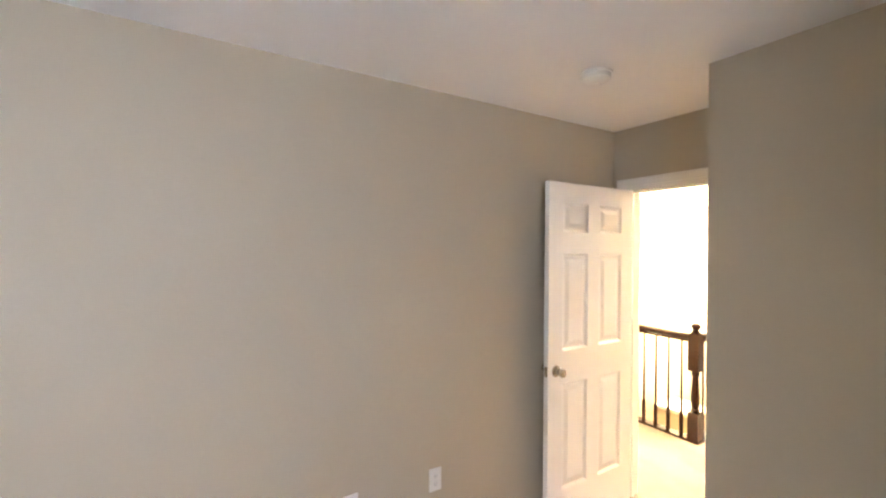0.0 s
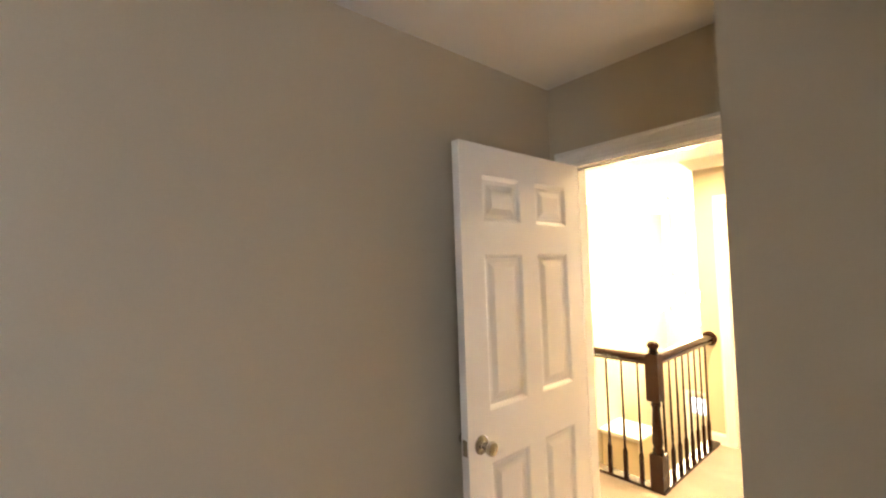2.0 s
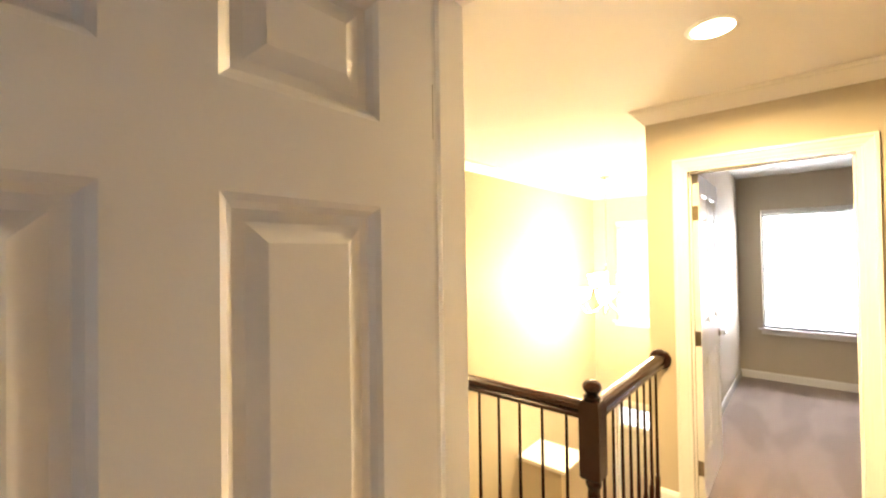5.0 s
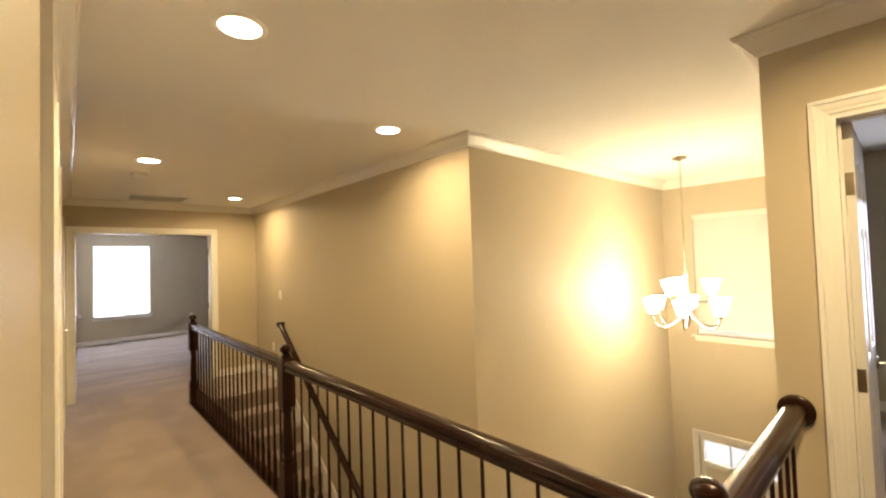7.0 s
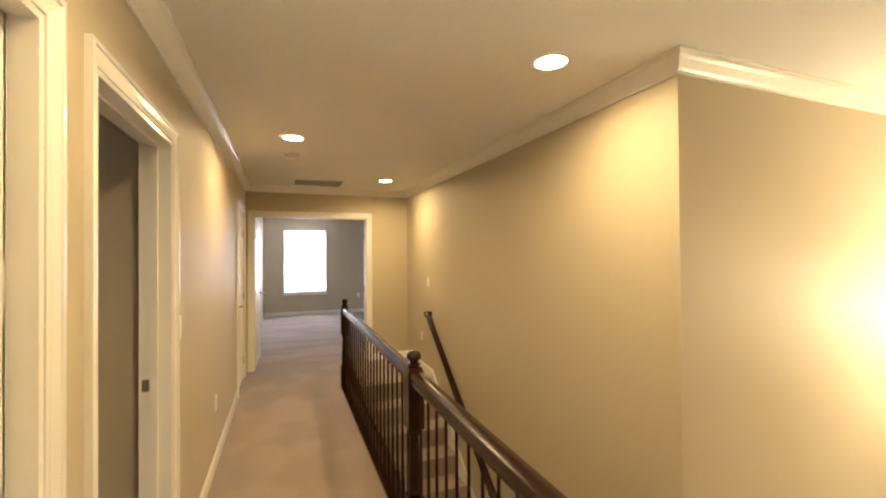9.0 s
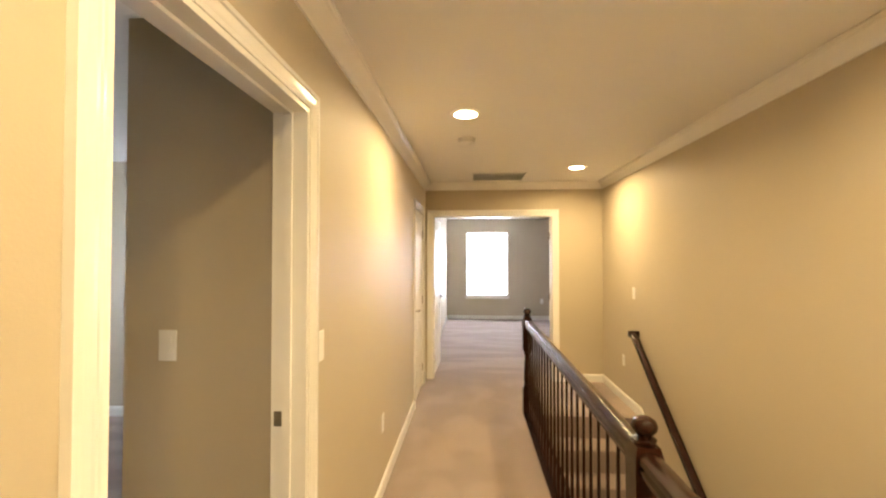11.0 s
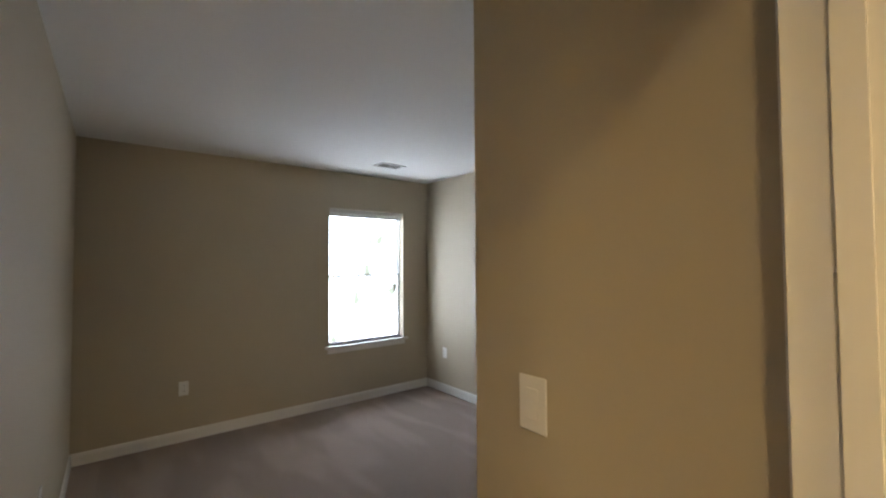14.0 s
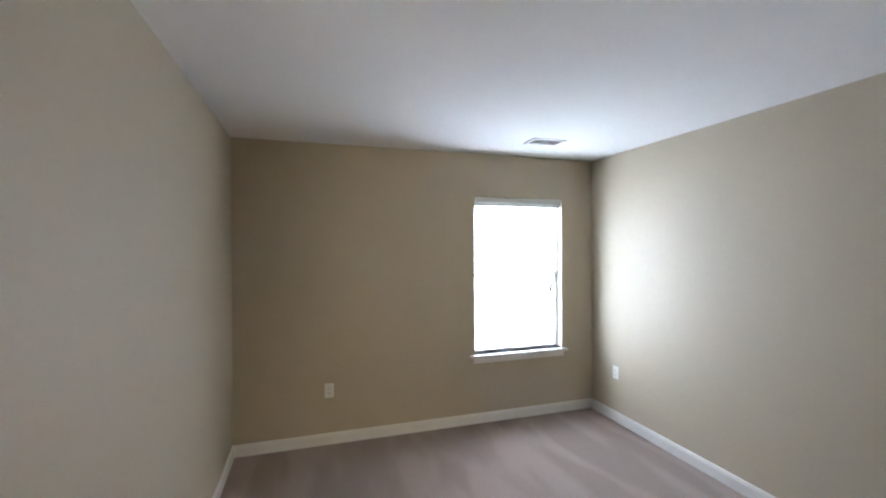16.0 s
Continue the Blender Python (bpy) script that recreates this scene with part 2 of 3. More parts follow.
wall("wall_below_landing", "x", 5.48, 5.58, 0.98, XS, LOW, -0.26)

# floors and ceiling
FL = -0.26
solid("floor_hall", boxes((0.0, -3.0, FL, 1.165, YN, 0), (1.165, -3.0, FL, XC, 0.275, 0), (1.165, 5.45, FL, XS, YN, 0)), HALL_CARPET, "beige cut pile hall carpet with vacuum marks", "carpet")
solid("floor_bedroom_a", boxes((-4.15, -3.0, FL, -0.12, 0.135, 0)), CARPET, "beige cut pile bedroom carpet", "carpet")
solid("floor_bedroom_b", boxes((-4.15, 1.922, FL, -0.12, 5.18, 0)), CARPET, "beige bedroom carpet with vacuum streaks", "carpet")
solid("floor_bedroom_c", boxes((XC + 0.12, -3.0, FL, XF, 0.165, 0)), CARPET, "pale beige bedroom carpet", "carpet")
solid("floor_bedroom_d", boxes((-0.02, YN + 0.12, FL, 4.2, 11.70, 0)), CARPET, "pale beige bedroom carpet", "carpet")
solid("floor_thresholds", boxes((-0.12, A0, FL, 0, A1, 0), (-0.12, B0, FL, 0, B1, 0), (-0.12, K0, FL, 0, K1, 0), (-0.12, E0, FL, 0, E1, 0), (XC, C0, FL, XC + 0.12, C1, 0), (D0, YN, FL, D1, YN + 0.12, 0)), CARPET, "carpet running through the doorways", "carpet")
solid("floor_foyer", boxes((0.98, 0.195, LOW - 0.1, XF, 5.6, LOW)), TILE, "brown hardwood foyer floor", "floor")
solid("ceiling", boxes((-4.27, -3.12, H, XF + 0.16, 11.86, H + 0.15)), CEIL, "white painted flat ceiling", "ceiling")
# unseen closure pieces, added to keep backdrop light from behind the closed hall doors
wall("light_block_west", "y", -4.27, -4.20, 0.255, 1.80, 0, H)
wall("light_block_back", "y", -1.0, -0.88, 5.30, YN + 0.12, 0, H)
wall("light_block_side", "x", YN, YN + 0.12, -0.88, -0.12, 0, H)
solid("light_block_floor", boxes((-0.88, 5.30, FL, -0.12, YN, 0)), CARPET, "unseen carpet slab blocking daylight behind the hall door", "carpet")


# ---- trim ----
CROWN = ((0, -0.088), (0.010, -0.088), (0.014, -0.078), (0.026, -0.066), (0.050, -0.036), (0.062, -0.024), (0.070, -0.020), (0.074, -0.010), (0.080, -0.008), (0.080, 0), (0, 0))


def crown(p, q, n, m0=0, m1=0):
    """Crown from p to q (plan), n: the way off the wall; m0, m1: mitres at the ends, 1 for outer, -1 for inner corners."""
    p, q, n = Vector(p), Vector(q), Vector(n)
    d = (q - p).normalized()

    def place(u, v, end):
        c = (q + d * u * m1) if end else (p - d * u * m0)
        c = c + n * u
        return (c.x, c.y, H + v - 0.001)
    return prism(bmesh.new(), CROWN, place)


def moulding(name, bm, label):
    return solid(name, bm, TRIM, label, "moulding")


moulding("trim_crown_west", crown((0, -3), (0, YN), (1, 0), -1, -1), "white crown moulding along the hall")
moulding("trim_crown_end", crown((0, YN), (XS, YN), (0, -1), -1, -1), "white crown moulding on the end wall")
moulding("trim_crown_stair", crown((XS, YN), (XS, YS), (-1, 0), -1, 1), "white crown moulding above the stairs")
moulding("trim_crown_foyer", crown((XS, YS), (XF, YS), (0, -1), 1, -1), "white crown moulding in the foyer")
moulding("trim_crown_front", crown((XF, YS), (XF, 0.285), (-1, 0), -1, -1), "white crown moulding on the front wall")
moulding("trim_crown_foyer_south", crown((XC, 0.285), (XF, 0.285), (0, 1), 1, -1), "white crown moulding in the foyer")
moulding("trim_crown_east", crown((XC, -3), (XC, 0.285), (-1, 0), -1, 1), "white crown moulding over the bedroom door")

BASE = ((0, 0), (0.013, 0), (0.013, 0.070), (0.010, 0.078), (0.009, 0.086), (0.004, 0.092), (0, 0.092))


def base(p, q, n, zb=0.0):
    p, q, n = Vector(p), Vector(q), Vector(n)

    def place(u, v, end):
        c = (q if end else p) + n * u
        return (c.x, c.y, zb + v)
    return solid("baseboard", prism(bmesh.new(), BASE, place), TRIM, "white painted wooden baseboard", "baseboard")


CW = 0.060
for p, q, n in (
        ((0, -3), (0, A0 - CW), (1, 0)), ((0, A1 + CW), (0, K0 - CW), (1, 0)), ((0, K1 + CW), (0, B0 - CW), (1, 0)), ((0, B1 + CW), (0, E0 - CW), (1, 0)), ((0, E1 + CW), (0, YN), (1, 0)),
        ((D1 + CW, YN), (XS, YN), (0, -1)), ((XS, YN), (XS, 5.47), (-1, 0)), ((XC, -3), (XC, C0 - CW), (-1, 0)), ((XC, C1 + CW), (XC, 0.275), (-1, 0)),
        ((-4.15, 0.135), (-0.12, 0.135), (0, -1)), ((-4.15, -3), (-4.15, 0.135), (1, 0)), ((-0.71, -0.765), (-0.14, -0.765), (0, 1)), ((-0.71, -3), (-0.71, -0.765), (-1, 0)), ((-4.15, -3), (-0.71, -3), (0, 1)),
        ((-4.15, 1.922), (-0.14, 1.922), (0, 1)), ((-4.15, 1.922), (-4.15, 5.18), (1, 0)), ((-4.15, 5.18), (-0.75, 5.18), (0, -1)), ((-0.75, 2.86), (-0.14, 2.86), (0, -1)), ((-0.75, 2.86), (-0.75, 5.18), (-1, 0)),
        ((XC + 0.12, 0.165), (XF, 0.165), (0, -1)), ((XF, -3), (XF, 0.165), (-1, 0)), ((-0.02, 11.70), (4.2, 11.70), (0, -1)), ((-0.02, YN + 0.12), (-0.02, 11.70), (1, 0)), ((4.2, YN + 0.12), (4.2, 11.70), (-1, 0))):
    base(p, q, n)

CAS = ((0, 0), (CW, 0), (CW, 0.019), (CW - 0.014, 0.020), (CW - 0.018, 0.015), (0.022, 0.012), (0.012, 0.009), (0.008, 0.010), (0, 0.008))


def casing(name, axis, c, n, a0, a1, top=DH, left=True, right=True, z0=0.0, label="white moulded door casing"):
    """Casing round an opening from a0 to a1 in the wall face at c, proud towards n."""
    bm = bmesh.new()

    def xyz(a, off, z):
        return (c + n * off, a, z) if axis == "y" else (a, c + n * off, z)
    if left:
        prism(bm, CAS, lambda u, v, e: xyz(a0 - u, v, (z0, top + u)[e]))
    if right:
        prism(bm, CAS, lambda u, v, e: xyz(a1 + u, v, (z0, top + u)[e]))
    lo, hi = (1 if left else 0), (1 if right else 0)
    prism(bm, CAS, lambda u, v, e: xyz((a0 - u * lo, a1 + u * hi)[e], v, top + u))
    return solid(name, bm, TRIM, label, "door casing")


def jamb(axis, c0, c1, a0, a1, stop, top=DH):
    """The lining of an opening, with the stop strip nearer to the face 'stop'."""
    t = 0.018
    b = []

    def add(p, q, z0, z1, d0, d1):
        b.append((d0, p, z0, d1, q, z1) if axis == "y" else (p, d0, z0, q, d1, z1))
    c0, c1 = c0 - 0.003, c1 + 0.003
    add(a0, a0 + t, 0, top - t, c0, c1)
    add(a1 - t, a1, 0, top - t, c0, c1)
    add(a0, a1, top - t, top, c0, c1)
    s0, s1 = stop
    add(a0 + t, a0 + t + 0.010, 0, top - t - 0.010, s0, s1)
    add(a1 - t - 0.010, a1 - t, 0, top - t - 0.010, s0, s1)
    add(a0 + t, a1 - t, top - t - 0.010, top - t, s0, s1)
    return solid("trim_jamb", boxes(*b), TRIM, "white painted door jamb with stop", "door jamb")


for a0, a1 in ((A0, A1), (K0, K1), (B0, B1), (E0, E1)):
    casing("trim_casing", "y", 0.0, 1, a0, a1)
    jamb("y", -0.12, 0.0, a0, a1, (-0.078, -0.050))
casing("trim_casing", "y", -0.12, -1, A0, A1)
casing("trim_casing", "y", -0.12, -1, B0, B1, left=False)
casing("trim_casing", "y", XC, -1, C0, C1)
casing("trim_casing", "y", XC + 0.12, 1, C0, C1)
jamb("y", XC, XC + 0.12, C0, C1, (XC + 0.05, XC + 0.078))
casing("trim_casing", "x", YN, -1, D0, D1)
casing("trim_casing", "x", YN + 0.12, 1, D0, D1)
jamb("x", YN, YN + 0.12, D0, D1, (YN + 0.05, YN + 0.078))


# ---- doors ----
def door(name, m, w, label, hinge_side=1, lever=False, knob_mat=None, sides=(0, 1)):
    """A six-panel leaf. Local x from the hinge, y 0 to 0.035 thick, z up."""
    knob_mat = knob_mat or NICKEL
    t, h0, h1 = 0.035, 0.012, 2.043
    d = thing(name, m, label, "door", kind="structure")
    st, mid = 0.112, 0.098
    cols = ((st, w / 2 - mid / 2), (w / 2 + mid / 2, w - st))
    rows = ((0.27, 0.885), (1.07, 1.635), (1.755, 1.930))
    b = [(0, 0, h0, st, t, h1), (w - st, 0, h0, w, t, h1), (w / 2 - mid / 2, 0, rows[0][0], w / 2 + mid / 2, t, rows[2][1])]
    zs = [h0, *[z for r in rows for z in r], h1]
    for z0, z1 in zip(zs[0::2], zs[1::2]):
        b.append((st, 0, z0, w - st, t, z1))
    b[2] = (w / 2 - mid / 2, 0, rows[0][0], w / 2 + mid / 2, t, rows[0][1])
    b += [(w / 2 - mid / 2, 0, r[0], w / 2 + mid / 2, t, r[1]) for r in rows[1:]]
    part("leaf_frame", boxes(*b), DOORP, d)
    for c0, c1 in cols:
        for z0, z1 in rows:
            bm = bmesh.new()
            for y, s in ((0.0, 1), (t, -1)):
                rings = []
                for ins, dep in ((0, 0.0), (0.008, 0.004), (0.016, 0.011), (0.030, 0.011), (0.052, 0.004), (0.054, 0.0035)):
                    yy = y + s * dep
                    rings.append([bm.verts.new(p) for p in ((c0 + ins, yy, z0 + ins), (c1 - ins, yy, z0 + ins), (c1 - ins, yy, z1 - ins), (c0 + ins, yy, z1 - ins))])
                for a, c in zip(rings, rings[1:]):
                    for i in range(4):
                        bm.faces.new((a[i], a[(i + 1) % 4], c[(i + 1) % 4], c[i]))
                bm.faces.new(rings[-1])
            part("panel", bm, DOORP, d)
    kx, kz = w - 0.062, 0.965
    for side in sides:
        y, s = (0, -1) if side == 0 else (t, 1)
        rot = Matrix.Translation((kx, y, kz)) @ Matrix.Rotation(radians(90 if s < 0 else -90), 4, "X")
        kb = part("knob" if not lever else "lever_handle", lathe(bmesh.new(), ((0.012, 0.0), (0.012, 0.028), (0.016, 0.034), (0.024, 0.041), (0.026, 0.050), (0.022, 0.059), (0.012, 0.063), (0, 0.064)) if not lever else ((0.011, 0), (0.011, 0.045), (0.010, 0.05), (0, 0.051)), 24, rot), knob_mat, d, "satin nickel door knob" if not lever else "satin nickel lever", True)
        part("rose", lathe(bmesh.new(), ((0.033, 0), (0.033, 0.004), (0.026, 0.010), (0.013, 0.011)), 24, rot), knob_mat, kb, "", True)
        if lever:
            part("grip", tube(bmesh.new(), ((kx, y + s * 0.045, kz), (kx - 0.03, y + s * 0.048, kz + 0.003), (kx - 0.075, y + s * 0.046, kz + 0.002), (kx - 0.11, y + s * 0.040, kz - 0.004)), 0.008), knob_mat, kb, "", True)
    part("latch_plate", bevelled(w - 0.001, 0.006, kz - 0.028, w + 0.0015, t - 0.006, kz + 0.028, 0.0006, 1), BRONZE, d, "dark metal latch plate")
    for z in (0.22, 1.02, 1.80):
        hb = boxes((-0.004, 0.004, z - 0.045, 0.0, t - 0.002, z + 0.045))
        lathe(hb, ((0, -0.047), (0.006, -0.046), (0.006, 0.046), (0, 0.047)), 10, Matrix.Translation((-0.004, t * hinge_side + (0.004 if hinge_side else -0.004), z)))
        part("hinge", hb, BRONZE, d, "worn brass hinge")
    return d


# leaf A stands open against the bedroom's long wall
door("door_1", pose(-0.128, 0.018, 0, 0, 0, 180), 0.757, "white six-panel door standing open in bedroom", 0)
door("door_2", pose(-0.085, K1 - 0.020, 0, 0, 0, -90), K1 - K0 - 0.04, "closed white six-panel closet door", 0)
door("door_3", pose(-0.128, 1.990, 0, 0, 0, 180), 0.79, "white six-panel door open into bedroom", 1, sides=(0,))
door("door_4", pose(-0.045, E1 - 0.020, 0, 0, 0, -90), E1 - E0 - 0.04, "closed white six-panel door with lever", 1, lever=True)
door("door_5", pose(XC + 0.128, C1 - 0.055, 0, 0, 0, 0.5), 0.755, "white six-panel door open into bedroom", 1, lever=True)
door("door_6", pose(D0 + 0.020, YN + 0.130, 0, 0, 0, 88), 0.738, "white six-panel double door leaf, open", 0, lever=True)
door("door_7", pose(D1 - 0.020, YN + 0.142, 0, 0, 0, 6), 0.738, "white six-panel double door leaf, open", 1, lever=True)
part("strike_plate", boxes((-0.112, B1 - 0.0195, 0.938, -0.084, B1 - 0.0175, 0.990)), BRONZE, thing("strike", pose(0, 0, 0), "brass strike plate in door jamb", "strike plate"))


# ---- windows ----
def window(name, x, y0, y1, z0, z1, n, label, axis="y", depth=0.12, blind=0, latch=True):
    """A double-hung window in the wall face at x; n points into the room. Local: u along the wall, d outwards."""
    w = thing(name, pose(0, 0, 0), label, "window", kind="structure")

    def bx(u0, d0, za, u1, d1, zb):
        return (x - n * d0, u0, za, x - n * d1, u1, zb) if axis == "y" else (u0, x - n * d0, za, u1, x - n * d1, zb)
    f, e = 0.013, 0.012
    zm = (z0 + z1) / 2
    part("window_frame", boxes(bx(y0, 0.07, z0, y0 + f, depth, z1), bx(y1 - f, 0.07, z0, y1, depth, z1), bx(y0 + f, 0.07, z1 - f, y1 - f, depth, z1), bx(y0 + f, 0.07, z0, y1 - f, depth, z0 + f)), VINYL, w)
    for za, zb, d in ((z0 + f, zm + 0.011, 0.078), (zm - 0.011, z1 - f, 0.100)):
        s = part("sash", boxes(bx(y0 + f, d, za, y0 + f + e, d + 0.02, zb), bx(y1 - f - e, d, za, y1 - f, d + 0.02, zb), bx(y0 + f + e, d, zb - e, y1 - f - e, d + 0.02, zb), bx(y0 + f + e, d, za, y1 - f - e, d + 0.02, za + e)), VINYL, w)
        pn = part("pane", boxes(bx(y0 + f + e, d + 0.008, za + e, y1 - f - e, d + 0.012, zb - e)), GLASS, s)
        pn.visible_shadow = False
    part("window_sill", boxes(bx(y0 - 0.045, -0.040, z0 - 0.022, y1 + 0.045, 0.0, z0), bx(y0, 0.0, z0 - 0.022, y1, 0.07, z0)), TRIM, w, "white painted window stool")
    part("apron", boxes(bx(y0 - 0.015, -0.012, z0 - 0.075, y1 + 0.015, 0.0, z0 - 0.022)), TRIM, w)
    part("sash_lock", boxes(bx((y0 + y1) / 2 - 0.03, 0.066, zm + 0.018, (y0 + y1) / 2 + 0.03, 0.082, zm + 0.03)), VINYL, w)
    if latch:
        part("vent_latch", boxes(bx(y1 - 0.085, 0.070, zm - 0.19, y1 - 0.060, 0.080, zm - 0.115), bx(y1 - 0.060, 0.070, zm - 0.125, y1 - 0.045, 0.080, zm - 0.105)), GRILLE, w, "grey plastic sash latch")
    if blind:
        bl = thing("window_blind", pose(0, 0, 0), "white horizontal blind, lowered" if blind > 1 else "white horizontal blind raised to the top", "blind")
        part("headrail", boxes(bx(y0 + 0.006, 0.006, z1 - (0.065 if blind > 1 else 0.042), y1 - 0.006, 0.06, z1 - 0.003)), BLIND, bl)
        step, tilt = (0.043, radians(66)) if blind > 1 else (0.0045, radians(2))
        me = None
        z = z1 - (0.09 if blind > 1 else 0.046)
        while z > (z0 + 0.04 if blind > 1 else z1 - 0.062):
            if me is None:
                c, s = math.cos(tilt) * 0.024, math.sin(tilt) * 0.024
                bm = bmesh.new()
                prism(bm, ((-c, -s - 0.001), (0, 0.0015), (c, s - 0.001), (c, s + 0.001), (0, 0.0035), (-c, -s + 0.001)), lambda u, v, e: bx((y0 + 0.01, y1 - 0.01)[e], 0.034 + u, v, 0, 0, 0)[:3])
                first = part("slat", bm, BLIND, bl)
                me = first.data
                first.location.z = z
            else:
                ob = new("slat", me)
                ob.parent = bl
                ob.location.z = z
            z -= step
        part("bottom_rail", boxes(bx(y0 + 0.01, 0.02, (z0 if blind > 1 else z1 - 0.088) + 0.006, y1 - 0.01, 0.048, (z0 if blind > 1 else z1 - 0.088) + 0.026)), BLIND, bl)
        for u in (y0 + 0.15, y1 - 0.15) if blind > 1 else ():
            part("ladder_cord", boxes(bx(u, 0.033, z0 + 0.02, u + 0.0015, 0.035, z1 - 0.06)), BLIND, bl)
    return w


window("window_1", -3.0, *WA, 1, "white double-hung bedroom window", axis="x", blind=1)
window("window_2", -4.15, *WB, 1, "white double-hung bedroom window with sill", blind=1)
window("window_3", XF, *WC, -1, "white double-hung bedroom window with sill", blind=1, latch=False)
window("window_4", 11.70, *WD, -1, "white double-hung window in far bedroom", axis="x")
window("window_5", XF, *WF, -1, "high foyer window behind blind", blind=2)


def backdrop(x0, y0, z0, x1, y1, z1, material):
    return solid("backdrop", boxes((x0, y0, z0, x1, y1, z1)), material, "overexposed daylight and trees outside", "daylight")


backdrop(-6.2, -2.2, -7, -6.18, 14, 9, DAY)
backdrop(-9.0, -8.0, -5, 3.0, -7.98, 8, DAYA)
backdrop(-5.0, 14.0, -5, 8.0, 14.02, 8, DAYN)
backdrop(10.0, -9.0, -5, 10.02, 8.0, 8, DAYF)
backdrop(XF + 0.7, 0.3, 0.1, XF + 0.71, 2.2, 2.6, DAYV)


# ---- balustrade ----
XR = 1.128
RY0, RY2, RY3 = 0.225, 2.715, 5.50
RAIL = [(u * 1.12, v * 1.05) for u, v in ((-0.030, 0.0), (0.030, 0.0), (0.033, 0.016), (0.024, 0.026), (0.033, 0.036), (0.030, 0.052), (0.018, 0.062), (0, 0.065), (-0.018, 0.062), (-0.030, 0.052), (-0.033, 0.036), (-0.024, 0.026), (-0.033, 0.016))]
ZR = 0.860


def square_taper(bm, a, rings):
    """Square section rings of (half width, z) about a."""
    loops = []
    for s, z in rings:
        loops.append([bm.verts.new((a[0] + s * i, a[1] + s * j, z)) for i, j in ((-1, -1), (1, -1), (1, 1), (-1, 1))])
    for p, q in zip(loops, loops[1:]):
        for i in range(4):
            bm.faces.new((p[i], p[(i + 1) % 4], q[(i + 1) % 4], q[i]))
    bm.faces.new(loops[0][::-1])
    bm.faces.new(loops[-1])


balustrade = thing("balustrade", pose(0, 0, 0), "dark stained wooden landing balustrade with iron balusters", "railing")


def newel(x, y):
    bm = bmesh.new()
    square_taper(bm, (x, y), ((0.044, 0.0), (0.044, 0.245), (0.040, 0.255), (0.030, 0.258)))
    lathe(bm, ((0.030, 0.255), (0.036, 0.268), (0.036, 0.280), (0.028, 0.290), (0.033, 0.305), (0.036, 0.33), (0.034, 0.40), (0.027, 0.52), (0.024, 0.565), (0.031, 0.575), (0.034, 0.590), (0.027, 0.602), (0.030, 0.61)), 16, Matrix.Translation((x, y, 0)))
    square_taper(bm, (x, y), ((0.030, 0.608), (0.040, 0.612), (0.044, 0.622), (0.044, 0.905), (0.036, 0.938), (0.022, 0.945)))
    lathe(bm, ((0.026, 0.943), (0.036, 0.948), (0.037, 0.955), (0.028, 0.961), (0.021, 0.966), (0.031, 0.973), (0.039, 0.985), (0.040, 0.998), (0.034, 1.012), (0.020, 1.022), (0, 1.025)), 16, Matrix.Translation((x, y, 0)))
    return part("newel_post", bm, WOOD, balustrade, "turned dark newel post with ball cap", True)


for y in (RY0, RY2, RY3):
    newel(XR, y)
for y0, y1 in ((RY0 + 0.04, RY2 - 0.04), (RY2 + 0.04, RY3 - 0.04)):
    part("handrail", prism(bmesh.new(), RAIL, lambda u, v, e: (XR + u, (y0, y1)[e], ZR + v)), WOOD, balustrade, "glossy dark handrail", True)
part("handrail", prism(bmesh.new(), RAIL, lambda u, v, e: ((XR + 0.04, XC - 0.02)[e], RY0 + u, ZR + v)), WOOD, balustrade, "glossy dark handrail", True)
part("rosette", lathe(bmesh.new(), ((0, 0), (0.062, 0.0), (0.062, 0.012), (0.054, 0.020), (0.040, 0.022), (0, 0.022)), 28, Matrix.Translation((XC - 0.001, RY0, ZR + 0.033)) @ Matrix.Rotation(radians(-90), 4, "Y")), WOOD, balustrade, "round dark wall rosette", True)
part("shoe_rail", boxes((XR - 0.045, RY0 - 0.05, 0.0, XR + 0.045, RY3 + 0.045, 0.020), (XR + 0.045, RY0 - 0.045, 0.0, XC - 0.014, RY0 + 0.045, 0.020)), WOOD, balustrade, "dark wooden shoe board")


def baluster_mesh():
    bm = bmesh.new()
    square_taper(bm, (0, 0), ((0.0125, 0.018), (0.0125, 0.20), (0.0095, 0.215)))
    lathe(bm, ((0.009, 0.205), (0.0115, 0.222), (0.010, 0.235), (0.0105, 0.26), (0.0085, 0.45), (0.0072, 0.70), (0.0068, ZR + 0.006)), 8)
    return mesh_of("baluster", bm, WOOD, True)


BAL = baluster_mesh()


def balusters(p, q, n):
    for i in range(n):
        f = (i + 1) / (n + 1)
        ob = new("baluster", BAL)
        ob.parent = balustrade
        ob.location = (p[0] + (q[0] - p[0]) * f, p[1] + (q[1] - p[1]) * f, 0)


balusters((XR, RY0), (XR, RY2), 20)
balusters((XR, RY2), (XR, RY3), 22)
balusters((XR, RY0), (XC, RY0), 8)

